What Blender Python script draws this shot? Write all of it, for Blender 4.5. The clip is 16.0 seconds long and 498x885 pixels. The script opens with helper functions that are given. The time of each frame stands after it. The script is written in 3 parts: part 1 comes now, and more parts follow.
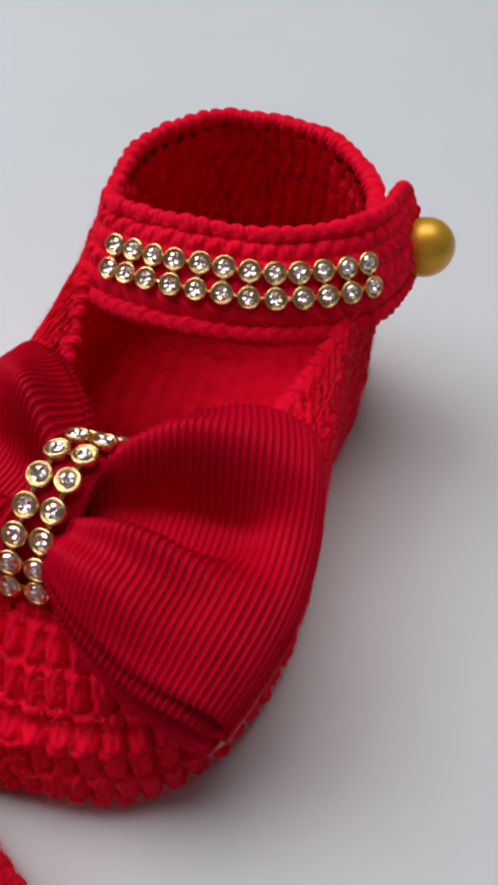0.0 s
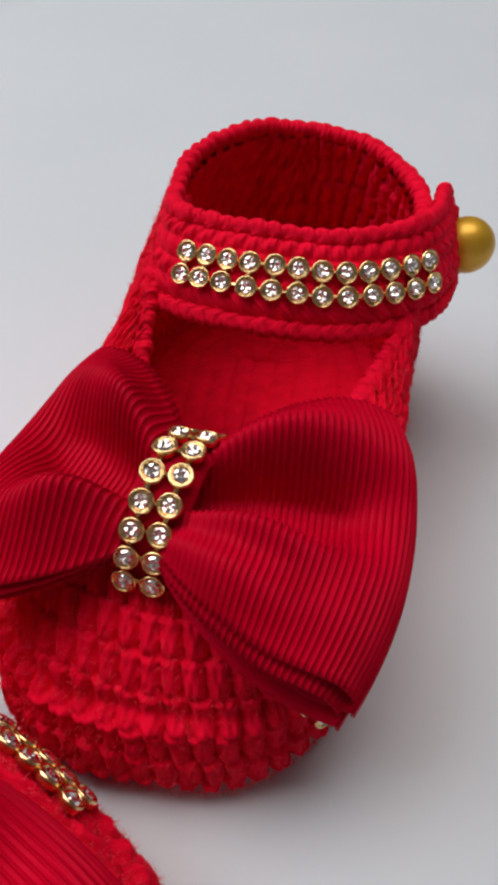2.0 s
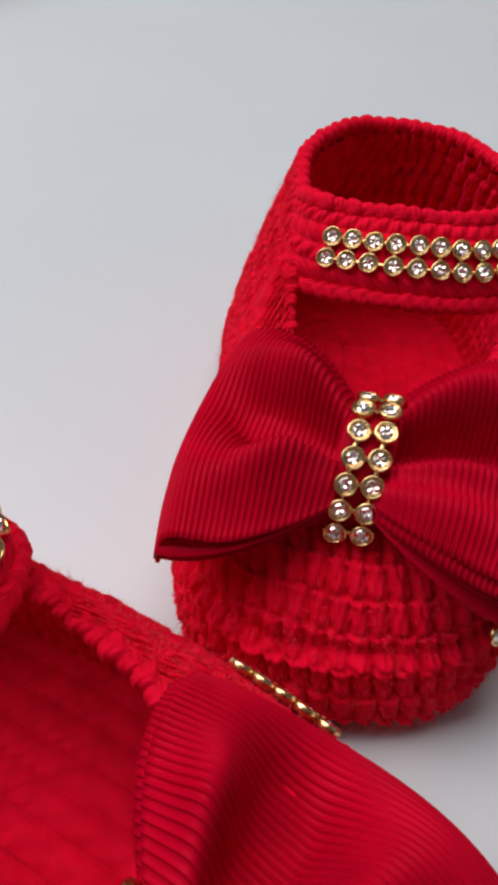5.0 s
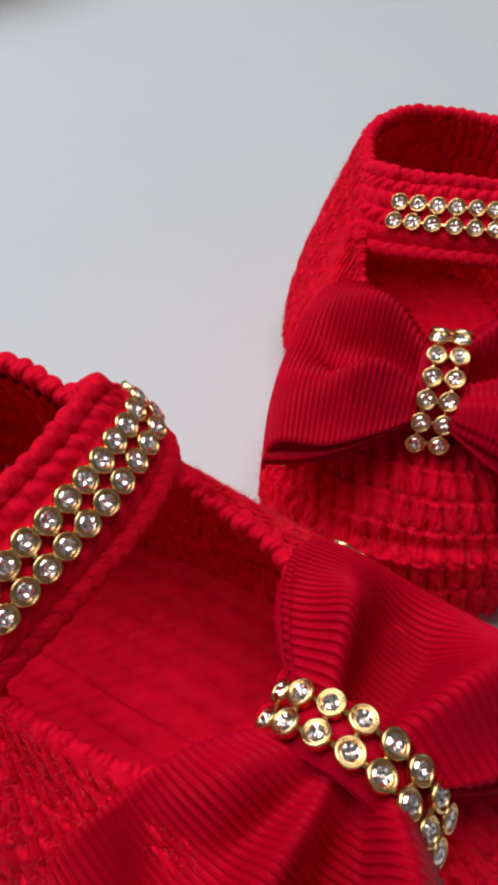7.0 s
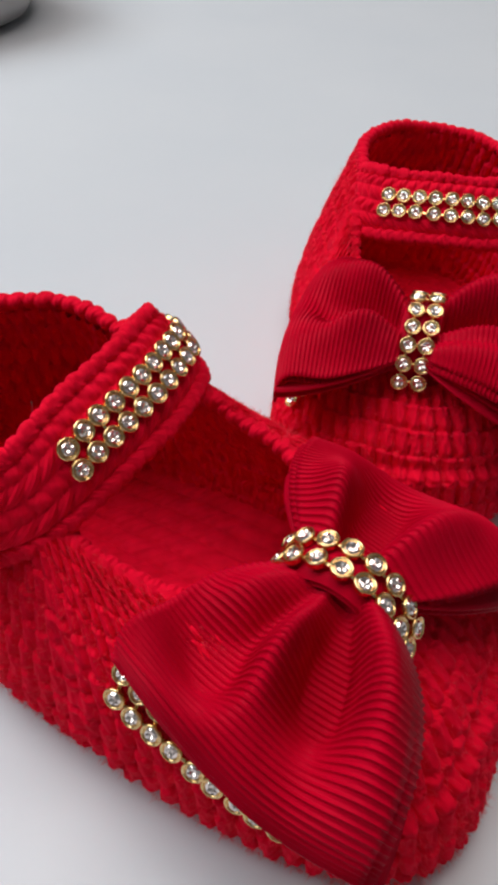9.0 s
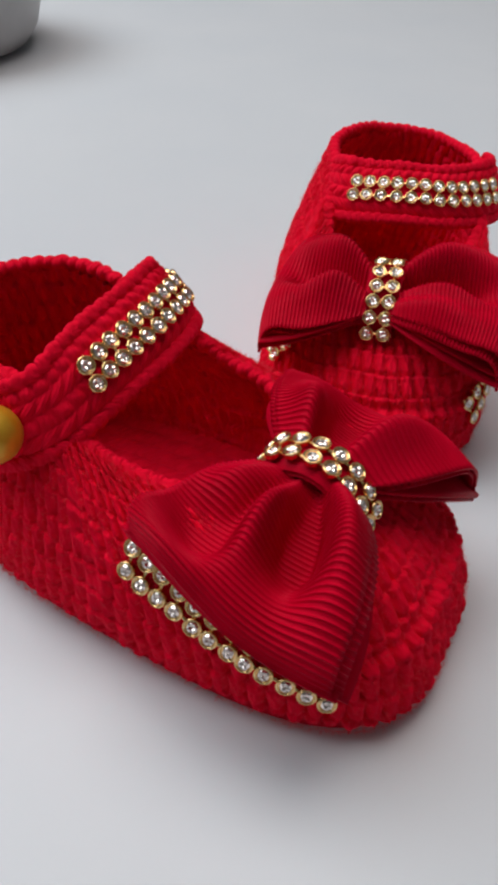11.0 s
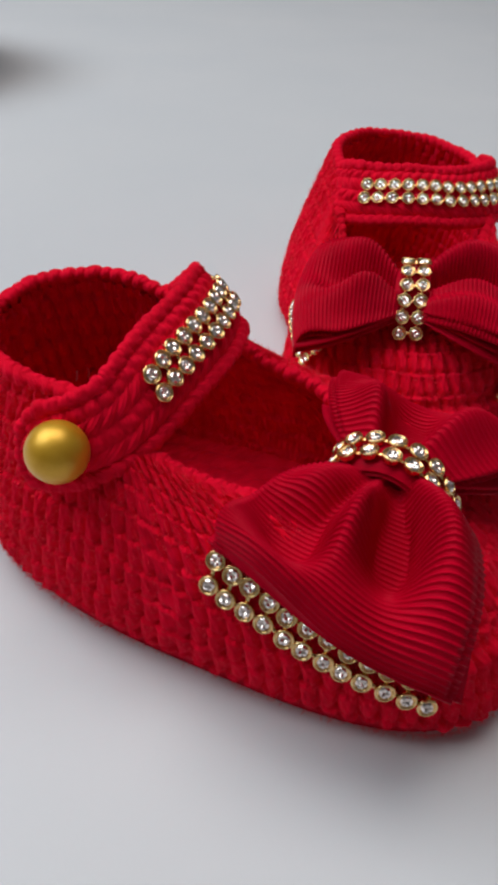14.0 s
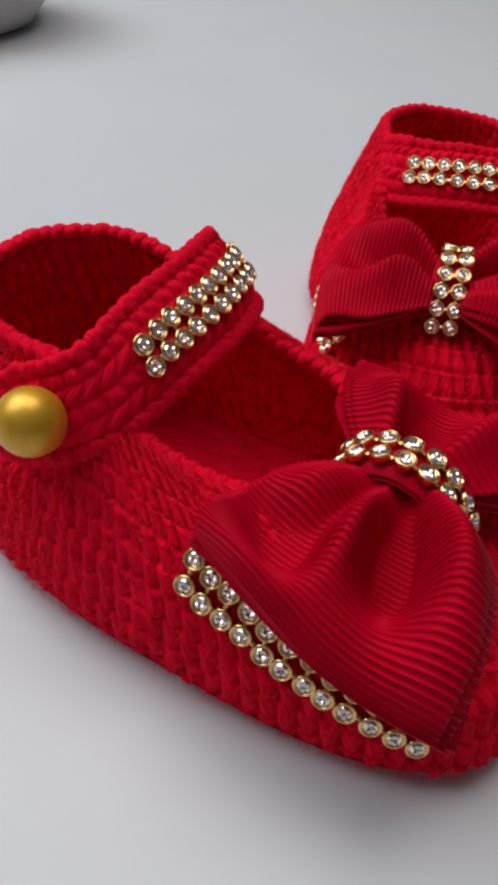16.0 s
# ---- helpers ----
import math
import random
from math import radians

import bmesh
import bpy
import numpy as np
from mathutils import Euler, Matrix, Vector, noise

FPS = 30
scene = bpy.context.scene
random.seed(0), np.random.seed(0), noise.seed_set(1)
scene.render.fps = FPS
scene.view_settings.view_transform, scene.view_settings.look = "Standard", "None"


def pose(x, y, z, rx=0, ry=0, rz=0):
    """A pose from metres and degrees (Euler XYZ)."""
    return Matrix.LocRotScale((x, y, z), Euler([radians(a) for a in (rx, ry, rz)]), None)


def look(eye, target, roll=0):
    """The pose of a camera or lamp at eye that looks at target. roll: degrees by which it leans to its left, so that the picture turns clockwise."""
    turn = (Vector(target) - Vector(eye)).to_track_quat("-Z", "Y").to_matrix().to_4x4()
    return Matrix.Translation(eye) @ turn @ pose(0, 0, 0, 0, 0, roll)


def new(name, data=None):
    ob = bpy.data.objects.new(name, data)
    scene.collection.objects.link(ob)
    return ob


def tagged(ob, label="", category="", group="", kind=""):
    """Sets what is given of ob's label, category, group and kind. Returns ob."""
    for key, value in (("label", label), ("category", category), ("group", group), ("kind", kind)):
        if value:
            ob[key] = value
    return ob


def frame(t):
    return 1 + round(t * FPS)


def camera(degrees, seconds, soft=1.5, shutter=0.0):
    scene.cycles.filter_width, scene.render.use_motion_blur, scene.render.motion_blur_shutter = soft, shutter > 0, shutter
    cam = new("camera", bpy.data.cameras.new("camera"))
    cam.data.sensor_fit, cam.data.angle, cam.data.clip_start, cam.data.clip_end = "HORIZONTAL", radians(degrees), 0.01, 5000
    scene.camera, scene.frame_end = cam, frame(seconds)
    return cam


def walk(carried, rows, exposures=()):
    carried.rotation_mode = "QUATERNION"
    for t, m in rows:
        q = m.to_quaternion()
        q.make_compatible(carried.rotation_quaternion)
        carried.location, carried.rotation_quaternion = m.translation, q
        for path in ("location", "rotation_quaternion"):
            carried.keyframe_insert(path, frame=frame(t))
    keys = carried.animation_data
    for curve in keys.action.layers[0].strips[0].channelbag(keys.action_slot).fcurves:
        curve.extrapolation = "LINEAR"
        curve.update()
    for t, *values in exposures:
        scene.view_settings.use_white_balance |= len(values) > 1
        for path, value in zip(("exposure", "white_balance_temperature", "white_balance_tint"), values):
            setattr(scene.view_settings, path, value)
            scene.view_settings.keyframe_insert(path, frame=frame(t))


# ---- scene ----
cam = camera(39.8, 16.0, soft=4.0)
METRES, EYE, TILT, LEAN, TURN = 0.20, 0.1116, -50.0, 0.0, 0.0
ROWS = [
    (0.0, 0.0, 0.0, 0.0, 0.0, -0.0, -0.0),
    (0.5, -0.0244, -0.0122, 0.0042, -0.91, 0.35, 0.49),
    (1.0, -0.047, -0.0174, -0.0037, -1.72, 0.43, 0.94),
    (1.5, -0.0762, -0.0178, -0.0066, -2.25, 0.52, 1.57),
    (2.0, -0.0911, -0.0195, -0.009, -2.93, 0.62, 2.66),
    (2.5, -0.1189, -0.0236, -0.015, -3.85, 0.31, 4.05),
    (3.0, -0.141, -0.0278, -0.0194, -4.78, 0.36, 5.09),
    (3.5, -0.1733, -0.0351, -0.0227, -5.64, 0.39, 5.78),
    (4.0, -0.2073, -0.0348, -0.0202, -6.39, 0.49, 6.11),
    (6.5, -0.3535, -0.1011, -0.0755, -7.49, 1.82, 5.88),
    (7.0, -0.3717, -0.1222, -0.0999, -7.23, 2.21, 5.85),
    (7.5, -0.3872, -0.1432, -0.1246, -7.38, 2.69, 5.52),
    (8.0, -0.3906, -0.1713, -0.1463, -7.37, 3.3, 5.62),
    (8.5, -0.4001, -0.2035, -0.1735, -7.37, 4.05, 5.45),
    (9.0, -0.4086, -0.2404, -0.2028, -7.08, 4.95, 5.25),
    (9.5, -0.4114, -0.2745, -0.2339, -7.1, 6.0, 5.21),
    (10.0, -0.4142, -0.3042, -0.2672, -6.97, 6.67, 5.06),
    (12.5, -0.4561, -0.3396, -0.33, -9.08, 7.85, 9.58),
    (13.0, -0.4754, -0.3333, -0.3255, -9.71, 8.15, 10.5),
    (13.5, -0.504, -0.3149, -0.319, -10.73, 8.04, 10.68),
    (14.0, -0.5303, -0.2988, -0.3047, -11.34, 8.15, 10.12),
    (14.5, -0.5602, -0.273, -0.2987, -12.0, 7.75, 8.09),
    (15.0, -0.5593, -0.2482, -0.2951, -10.9, 7.48, 5.78),
    (15.5, -0.525, -0.2395, -0.2969, -10.04, 7.27, 4.69),
    (16.0, -0.4895, -0.2411, -0.2988, -9.45, 7.38, 4.59),
]
walk(cam, [(t, pose(0, 0, EYE, TILT, LEAN, TURN) @ pose(METRES * x, METRES * y, METRES * z, 90 + pitch, roll, yaw)) for t, x, y, z, yaw, pitch, roll in ROWS],
     exposures=[(0.0, 0.0), (3.5, -0.02), (7.0, -0.04), (9.0, 0.08), (10.0, 0.05), (12.5, -0.14), (16.0, -0.14)])

# ---- light: a ceiling lamp, and an unseen cool area lamp added upper left ----
world = bpy.data.worlds.new("world")
scene.world = world
world.use_nodes = True
world.node_tree.nodes["Background"].inputs[0].default_value = (0.80, 0.90, 1.0, 1)
world.node_tree.nodes["Background"].inputs[1].default_value = 0.25


def area_lamp(name, eye, target, sx, sy, watts, colour):
    data = bpy.data.lights.new(name, "AREA")
    data.shape, data.size, data.size_y, data.energy, data.color = "RECTANGLE", sx, sy, watts, colour
    ob = new(name, data)
    ob.matrix_world = look(eye, target)
    return ob


area_lamp("upper_left_light", (-0.95, 0.62, 1.4), (-0.02, 0.03, 0), 1.4, 1.2, 23.5, (0.87, 0.95, 1.0))
area_lamp("ceiling_lamp_light", (0.05, 0.4, 1.68), (-0.03, 0.08, 0), 1.1, 1.1, 16.3, (1.0, 0.94, 0.92))

# ---- materials ----


def material(name, colour, rough=0.6, metal=0.0):
    m = bpy.data.materials.new(name)
    m.use_nodes = True
    b = m.node_tree.nodes["Principled BSDF"]
    b.inputs["Base Color"].default_value = (*colour, 1)
    b.inputs["Roughness"].default_value = rough
    b.inputs["Metallic"].default_value = metal
    return m, b


def node(m, kind, **values):
    n = m.node_tree.nodes.new(kind)
    for key, value in values.items():
        n.inputs[key].default_value = value
    return n


def link(m, a, b):
    m.node_tree.links.new(a, b)


def mottle(m, b, low, high, scale, detail=6.0):
    """Colour that drifts between two tones."""
    tc = node(m, "ShaderNodeTexCoord")
    n = node(m, "ShaderNodeTexNoise", Scale=scale, Detail=detail)
    r = node(m, "ShaderNodeValToRGB")
    r.color_ramp.elements[0].position, r.color_ramp.elements[1].position = 0.3, 0.7
    r.color_ramp.elements[0].color, r.color_ramp.elements[1].color = (*low, 1), (*high, 1)
    link(m, tc.outputs["Object"], n.inputs["Vector"])
    link(m, n.outputs["Fac"], r.inputs["Fac"])
    link(m, r.outputs["Color"], b.inputs["Base Color"])
    return tc


def relief(m, b, tc, scale, strength, distance, stretch=(1, 1, 1)):
    mp = node(m, "ShaderNodeMapping", Scale=stretch)
    n = node(m, "ShaderNodeTexNoise", Scale=scale, Detail=4.0)
    bp = node(m, "ShaderNodeBump", Strength=strength, Distance=distance)
    link(m, tc.outputs["Object"], mp.inputs["Vector"])
    link(m, mp.outputs["Vector"], n.inputs["Vector"])
    link(m, n.outputs["Fac"], bp.inputs["Height"])
    link(m, bp.outputs["Normal"], b.inputs["Normal"])


YARN, b = material("red_yarn", (0.5, 0.006, 0.018), 0.75)
tc = mottle(YARN, b, (0.74, 0.0008, 0.020), (0.92, 0.002, 0.032), 260)
b.inputs["Specular IOR Level"].default_value = 0.06
b.inputs["Sheen Weight"].default_value = 0.35
b.inputs["Sheen Roughness"].default_value = 0.4
b.inputs["Sheen Tint"].default_value = (1, 0.04, 0.09, 1)
# plies twisted round each strand, and loose fibres
uvn = node(YARN, "ShaderNodeUVMap")
uvn.uv_map = "yarn"
mp = node(YARN, "ShaderNodeMapping", Rotation=(0, 0, 0.5))
wv = node(YARN, "ShaderNodeTexWave", Scale=0.9, Distortion=1.2, Detail=2.0)
wv.inputs["Detail Scale"].default_value = 2.5
b1 = node(YARN, "ShaderNodeBump", Strength=0.38, Distance=0.0005)
fn = node(YARN, "ShaderNodeTexNoise", Scale=2600, Detail=4.0)
b2 = node(YARN, "ShaderNodeBump", Strength=0.4, Distance=0.0002)
link(YARN, uvn.outputs["UV"], mp.inputs["Vector"])
link(YARN, mp.outputs["Vector"], wv.inputs["Vector"])
link(YARN, wv.outputs["Fac"], b1.inputs["Height"])
link(YARN, tc.outputs["Object"], fn.inputs["Vector"])
link(YARN, fn.outputs["Fac"], b2.inputs["Height"])
link(YARN, b1.outputs["Normal"], b2.inputs["Normal"])
link(YARN, b2.outputs["Normal"], b.inputs["Normal"])

FIBRE, b = material("red_fibre", (0.7, 0.012, 0.03), 0.8)
mottle(FIBRE, b, (0.70, 0.006, 0.025), (0.88, 0.03, 0.055), 300)
THREAD, b = material("clear_thread", (0.8, 0.78, 0.76), 0.3)
RIBBON, b = material("red_grosgrain", (0.42, 0.003, 0.013), 0.4)
tc = mottle(RIBBON, b, (0.43, 0.0006, 0.014), (0.55, 0.0010, 0.020), 120)
relief(RIBBON, b, tc, 5000, 0.25, 0.0002)
b.inputs["Specular IOR Level"].default_value = 0.08
b.inputs["Specular Tint"].default_value = (1, 0.28, 0.36, 1)

GOLD, b = material("gold_plate", (0.80, 0.56, 0.25), 0.24, 1.0)
mottle(GOLD, b, (0.78, 0.49, 0.19), (0.92, 0.64, 0.32), 900)
CRYSTAL, b = material("foiled_crystal", (1.0, 0.88, 0.83), 0.2, 1.0)
b.inputs["Coat Weight"].default_value = 1.0
b.inputs["Coat Roughness"].default_value = 0.02
PEARL, b = material("gold_pearl", (0.72, 0.42, 0.03), 0.42, 0.5)
tc = mottle(PEARL, b, (0.66, 0.34, 0.012), (0.76, 0.42, 0.03), 300)
relief(PEARL, b, tc, 4000, 0.08, 0.0001)
b.inputs["Coat Weight"].default_value = 0.3
b.inputs["Coat Roughness"].default_value = 0.3
TABLE, b = material("white_table", (0.78, 0.78, 0.79), 0.45)
tc = mottle(TABLE, b, (0.61, 0.623, 0.648), (0.645, 0.65, 0.668), 9)
relief(TABLE, b, tc, 700, 0.05, 0.0003)
GREY, b = material("grey_glaze", (0.16, 0.17, 0.17), 0.35)
mottle(GREY, b, (0.40, 0.39, 0.385), (0.48, 0.47, 0.465), 25)
PLASTER, b = material("plaster", (0.7, 0.69, 0.67), 0.9)
tc = mottle(PLASTER, b, (0.36, 0.365, 0.37), (0.42, 0.425, 0.43), 3)
FLOOR, b = material("floor_boards", (0.3, 0.2, 0.12), 0.5)
mottle(FLOOR, b, (0.24, 0.15, 0.09), (0.34, 0.23, 0.14), 6)

# ---- mesh helpers ----
U = 0.00091  # one shoemaker's unit, a little under a millimetre


def mesh_from(name, verts, faces, mats, index=None, smooth=True, uv=None):
    me = bpy.data.meshes.new(name)
    me.from_pydata([tuple(v) for v in verts], [], faces)
    for m in mats:
        me.materials.append(m)
    if index is not None:
        me.polygons.foreach_set("material_index", np.asarray(index, dtype=np.int32))
    me.polygons.foreach_set("use_smooth", np.full(len(me.polygons), smooth))
    if uv is not None:
        layer = me.uv_layers.new(name="yarn")
        at = np.empty(len(me.loops), dtype=np.int32)
        me.loops.foreach_get("vertex_index", at)
        layer.data.foreach_set("uv", np.asarray(uv, dtype=np.float32)[at].ravel())
    me.update()
    return me


def grid_faces(n, m, closed_n=False, closed_m=False, start=0, flip=False):
    i, j = np.meshgrid(np.arange(n if closed_n else n - 1), np.arange(m if closed_m else m - 1), indexing="ij")
    i2, j2 = (i + 1) % n, (j + 1) % m
    q = np.stack([i * m + j, i2 * m + j, i2 * m + j2, i * m + j2], -1).reshape(-1, 4) + start
    return (q[:, ::-1] if flip else q).tolist()


def part(name, me, parent, label=""):
    ob = new(name, me)
    ob.parent = parent
    if label:
        tagged(ob, label)
    return ob


def smooth_path(keys, n):
    """Catmull-Rom through the keys, n points even in length."""
    k = np.array(keys, float)
    k = np.vstack([2 * k[0] - k[1], k, 2 * k[-1] - k[-2]])
    out = []
    for i in range(1, len(k) - 2):
        t = np.linspace(0, 1, 24, endpoint=False)[:, None]
        a, b_, c, d = k[i - 1], k[i], k[i + 1], k[i + 2]
        out.append(0.5 * (2 * b_ + (c - a) * t + (2 * a - 5 * b_ + 4 * c - d) * t**2 + (3 * b_ - a - 3 * c + d) * t**3))
    p = np.vstack(out + [k[-2][None]])
    s = np.concatenate([[0], np.cumsum(np.linalg.norm(np.diff(p, axis=0), axis=1))])
    at = np.linspace(0, s[-1], n)
    return np.stack([np.interp(at, s, p[:, c]) for c in range(p.shape[1])], 1)


def unit(v):
    return v / np.maximum(np.linalg.norm(v, axis=-1, keepdims=True), 1e-9)


def hashed(a, b_):
    v = np.sin(a * 12.9898 + b_ * 78.233) * 43758.5453
    return v - np.floor(v)


def braid(path, radius, pitch, closed=False, up=None):
    """A crocheted chain edge along a path: leaning lobes on a round cord."""
    p = np.asarray(path)
    tan = unit(np.roll(p, -1, 0) - np.roll(p, 1, 0)) if closed else unit(np.gradient(p, axis=0))
    up = np.tile([0, 0, 1.0], (len(p), 1)) if up is None else up
    side = unit(np.cross(tan, up))
    nor = np.cross(side, tan)
    step = np.linalg.norm(np.diff(p, axis=0), axis=1)
    s = np.concatenate([[0], np.cumsum(step)])
    total = s[-1] + (np.linalg.norm(p[0] - p[-1]) if closed else 0)
    pitch = total / max(1, round(total / pitch))
    a = np.linspace(0, 2 * np.pi, 14, endpoint=False)
    ph = s[:, None] / pitch + 0.42 * np.abs(np.sin(a))[None] + 0.08 * np.sin(s * 0.9)[:, None]
    lobe = np.abs(np.sin(np.pi * ph)) ** 0.7
    r = radius * (0.72 + 0.34 * lobe) * (1 + 0.2 * (hashed(np.floor(ph), 3.0) - 0.5))
    r = r * (1 - 0.16 * np.exp(-((np.cos(a) - 1) / 0.1) ** 2))[None]
    v = p[:, None] + r[..., None] * (np.sin(a)[None, :, None] * side[:, None] + np.cos(a)[None, :, None] * nor[:, None])
    uv = np.stack([ph, np.broadcast_to(a[None] * 0.5, ph.shape)], -1).reshape(-1, 2)
    return v.reshape(-1, 3), grid_faces(len(p), 14, closed, True), uv


# ---- the shoe's body ----
def body_surface(form, n, m):
    """Points (n round the foot, m from the sole up to the top edge), arc lengths and normals."""
    th = np.pi + np.linspace(0, 2 * np.pi, n, endpoint=False)
    c, sn = np.cos(th), np.sin(th)
    sgn, s_ = np.sign(sn), np.abs(sn)
    mid, reach = (form["toe"] + form["heel"]) / 2, (form["toe"] - form["heel"]) / 2
    q = np.where(c > 0, form["square"], form["heel_square"])
    ox = sgn * (form["wide"] + 2.5 * c) * s_**q
    oy = mid + reach * np.sign(c) * np.abs(c) ** (q + 0.03)
    half = smooth_path(form["topline"], 400)
    frac = np.arccos(np.clip(c, -1, 1)) / np.pi
    T = np.stack([np.interp(frac, np.linspace(0, 1, 400), half[:, k]) for k in range(3)], 1)
    T[:, 0] = T[:, 0] * sgn + np.interp(T[:, 1], [-10, 34], form["top_shift"])
    T[:, 2] -= form["top_tilt"] * T[:, 0] * np.clip(-T[:, 1] / 20, 0, 1)
    out = unit(np.stack([ox / 30, (oy - mid) / 60], 1))
    ox = ox * (1 - np.where(sgn < 0, *form["waist"]) * np.exp(-(((oy - 12) / 22) ** 2)))
    ox = ox + form["base_shift"] + form["base_turn"] * (oy - 15)
    toe = np.clip((c + 0.15) / 1.15, 0, 1) ** 0.8
    heel = np.clip((26 - oy) / 40, 0, 1)
    heel = heel * heel * (3 - 2 * heel)
    O = np.stack([ox, oy], 1)
    P0 = np.column_stack([O - 3.0 * out, np.full(n, 0.8)])
    P1 = np.column_stack([O + 1.6 * out, np.full(n, 7.0)])
    inward = T[:, :2] - O
    lift = 34 + 3 * toe - 3 * s_**4
    P2 = np.column_stack([O + inward * (0.10 + 0.14 * toe + 0.30 * heel)[:, None] + 1.5 * out, lift])
    t = np.linspace(0, 1, 80)[None, :, None]
    B = (1 - t) ** 3 * P0[:, None] + 3 * t * (1 - t) ** 2 * P1[:, None] + 3 * t**2 * (1 - t) * P2[:, None] + t**3 * T[:, None]
    L = np.concatenate([np.zeros((n, 1)), np.cumsum(np.linalg.norm(np.diff(B, axis=1), axis=2), 1)], 1)
    P = np.empty((n, m, 3))
    S = np.empty((n, m))
    for i in range(n):
        at = np.linspace(0, L[i, -1], m)
        S[i] = at
        for k in range(3):
            P[i, :, k] = np.interp(at, L[i], B[i, :, k])
    du = np.roll(P, -1, 0) - np.roll(P, 1, 0)
    dv = np.gradient(P, axis=1)
    N = unit(np.cross(dv, du))
    N = np.where((np.sum(N[:, m // 3, :2] * out, 1) < 0)[:, None, None], -N, N)
    step = np.linalg.norm(np.roll(O, -1, 0) - O, axis=1)
    col = np.concatenate([[0], np.cumsum(step)[:-1]]) / step.sum()
    return P, S, N, col


def stitches(col, S, count, row_height, wide):
    """Height of crocheted posts, row over row, each row set off by half a stitch, and the yarn's own coordinates."""
    r = S / row_height + 0.10 * np.sin(col * 37)[:, None] + 0.06 * np.sin(col * 91)[:, None]
    row = np.floor(r)
    fv = r - row
    count = np.where(wide < 2.3, count // 2, count)
    c = col[:, None] * count + 0.33 * row + 0.12 * np.sin(row * 3.1 + col[:, None] * 50) + 0.34 * (fv - 0.5)
    ci = np.floor(c) % count
    fu = c - np.floor(c)
    j1, j2 = hashed(ci, row), hashed(ci + 7.3, row + 1.9)
    # a tall post, square-shouldered, pinched by the row above and below
    ends = np.clip(np.minimum(fv, 1 - fv) / 0.24, 0, 1)
    long = 0.58 + 0.42 * np.sin(ends * np.pi / 2) ** 0.8
    post = 1 - np.abs(2 * fu - 1) ** (1.9 + 0.9 * j1)
    split = 0.20 * np.exp(-(((fu - 0.5) + 0.25 * (j1 - 0.5) + 0.3 * (fv - 0.5)) / 0.10) ** 2)
    # the loops of the chain that crosses each row's head, and the holes beside them
    head = np.abs(np.sin(np.pi * (fu + 0.5 + 0.9 * (fv - 0.9)))) ** 0.7 * np.exp(-((fv - 0.90) / 0.10) ** 2)
    hole = 0.30 * np.exp(-((np.minimum(fu, 1 - fu) / 0.16) ** 2) - ((fv - 0.10) / 0.14) ** 2)
    h = post * long * (0.78 + 0.34 * j2) * (1 - split) + 0.28 * head - hole
    return h, np.stack([c, r], -1)


def make_body(name, form, sx):
    n, m = 1008, 170
    P, S, N, col = body_surface(form, n, m)
    wide = np.linalg.norm(np.roll(P, -1, 0) - P, axis=2)
    wide = np.tile(wide.reshape(n // 12, 12, m).mean(1).repeat(12, 0), 1) * n / 88
    h, yarn = stitches(col, S, 88, 6.1, wide)
    h = h * np.clip(S / 4.5, 0.15, 1)
    # the gathered round that joins the toe cap to the side
    front = np.clip((P[:, 0, 1] - 38) / 22, 0, 1)[:, None]
    h = h + front * (0.55 * np.exp(-(((S - 18.6) / 1.5) ** 2)) - 0.35 * np.exp(-(((S - 21.4) / 1.3) ** 2)))
    V = P + N * (2.25 * h - 1.85)[..., None]
    V[..., 2] = np.maximum(V[..., 2], 0.15)
    Pi, Si, Ni, ci = P[::2, ::2], S[::2, ::2], N[::2, ::2], col[::2]
    hi, yarn_in = stitches(ci, Si, 88, 6.1, wide[::2, ::2])
    I = Pi - Ni * (2.4 + 2.0 * hi)[..., None]
    I[..., 2] = np.maximum(I[..., 2], 2.0)
    V, I = V * U, I * U
    V[..., 0] *= sx
    I[..., 0] *= sx
    faces = grid_faces(n, m, True, flip=sx < 0) + grid_faces(n // 2, m // 2, True, start=n * m, flip=sx > 0)
    uv = np.vstack([yarn.reshape(-1, 2), yarn_in.reshape(-1, 2)])
    return mesh_from(name, np.vstack([V.reshape(-1, 3), I.reshape(-1, 3)]), faces, [YARN], uv=uv), P, N


def make_sole(P, sx, inset, z0, z1, name):
    ring = P[::8, 0].copy()
    centre = ring.mean(0)
    rings = []
    for k, z in ((inset, z0), (inset - 0.012, (z0 + z1) / 2), (inset, z1)):
        r = centre + (ring - centre) * k
        r[:, 2] = z
        rings.append(r)
    n = len(ring)
    v = np.vstack(rings + [[[centre[0], centre[1], z0]], [[centre[0], centre[1], z1]]]) * U
    v[:, 0] *= sx
    f = []
    for a in range(2):
        f += [(a * n + i, a * n + (i + 1) % n, (a + 1) * n + (i + 1) % n, (a + 1) * n + i) for i in range(n)]
    f += [((i + 1) % n, i, 3 * n) for i in range(n)] + [(2 * n + i, 2 * n + (i + 1) % n, 3 * n + 1) for i in range(n)]
    if sx < 0:
        f = [q[::-1] for q in f]
    return mesh_from(name, v, f, [YARN])


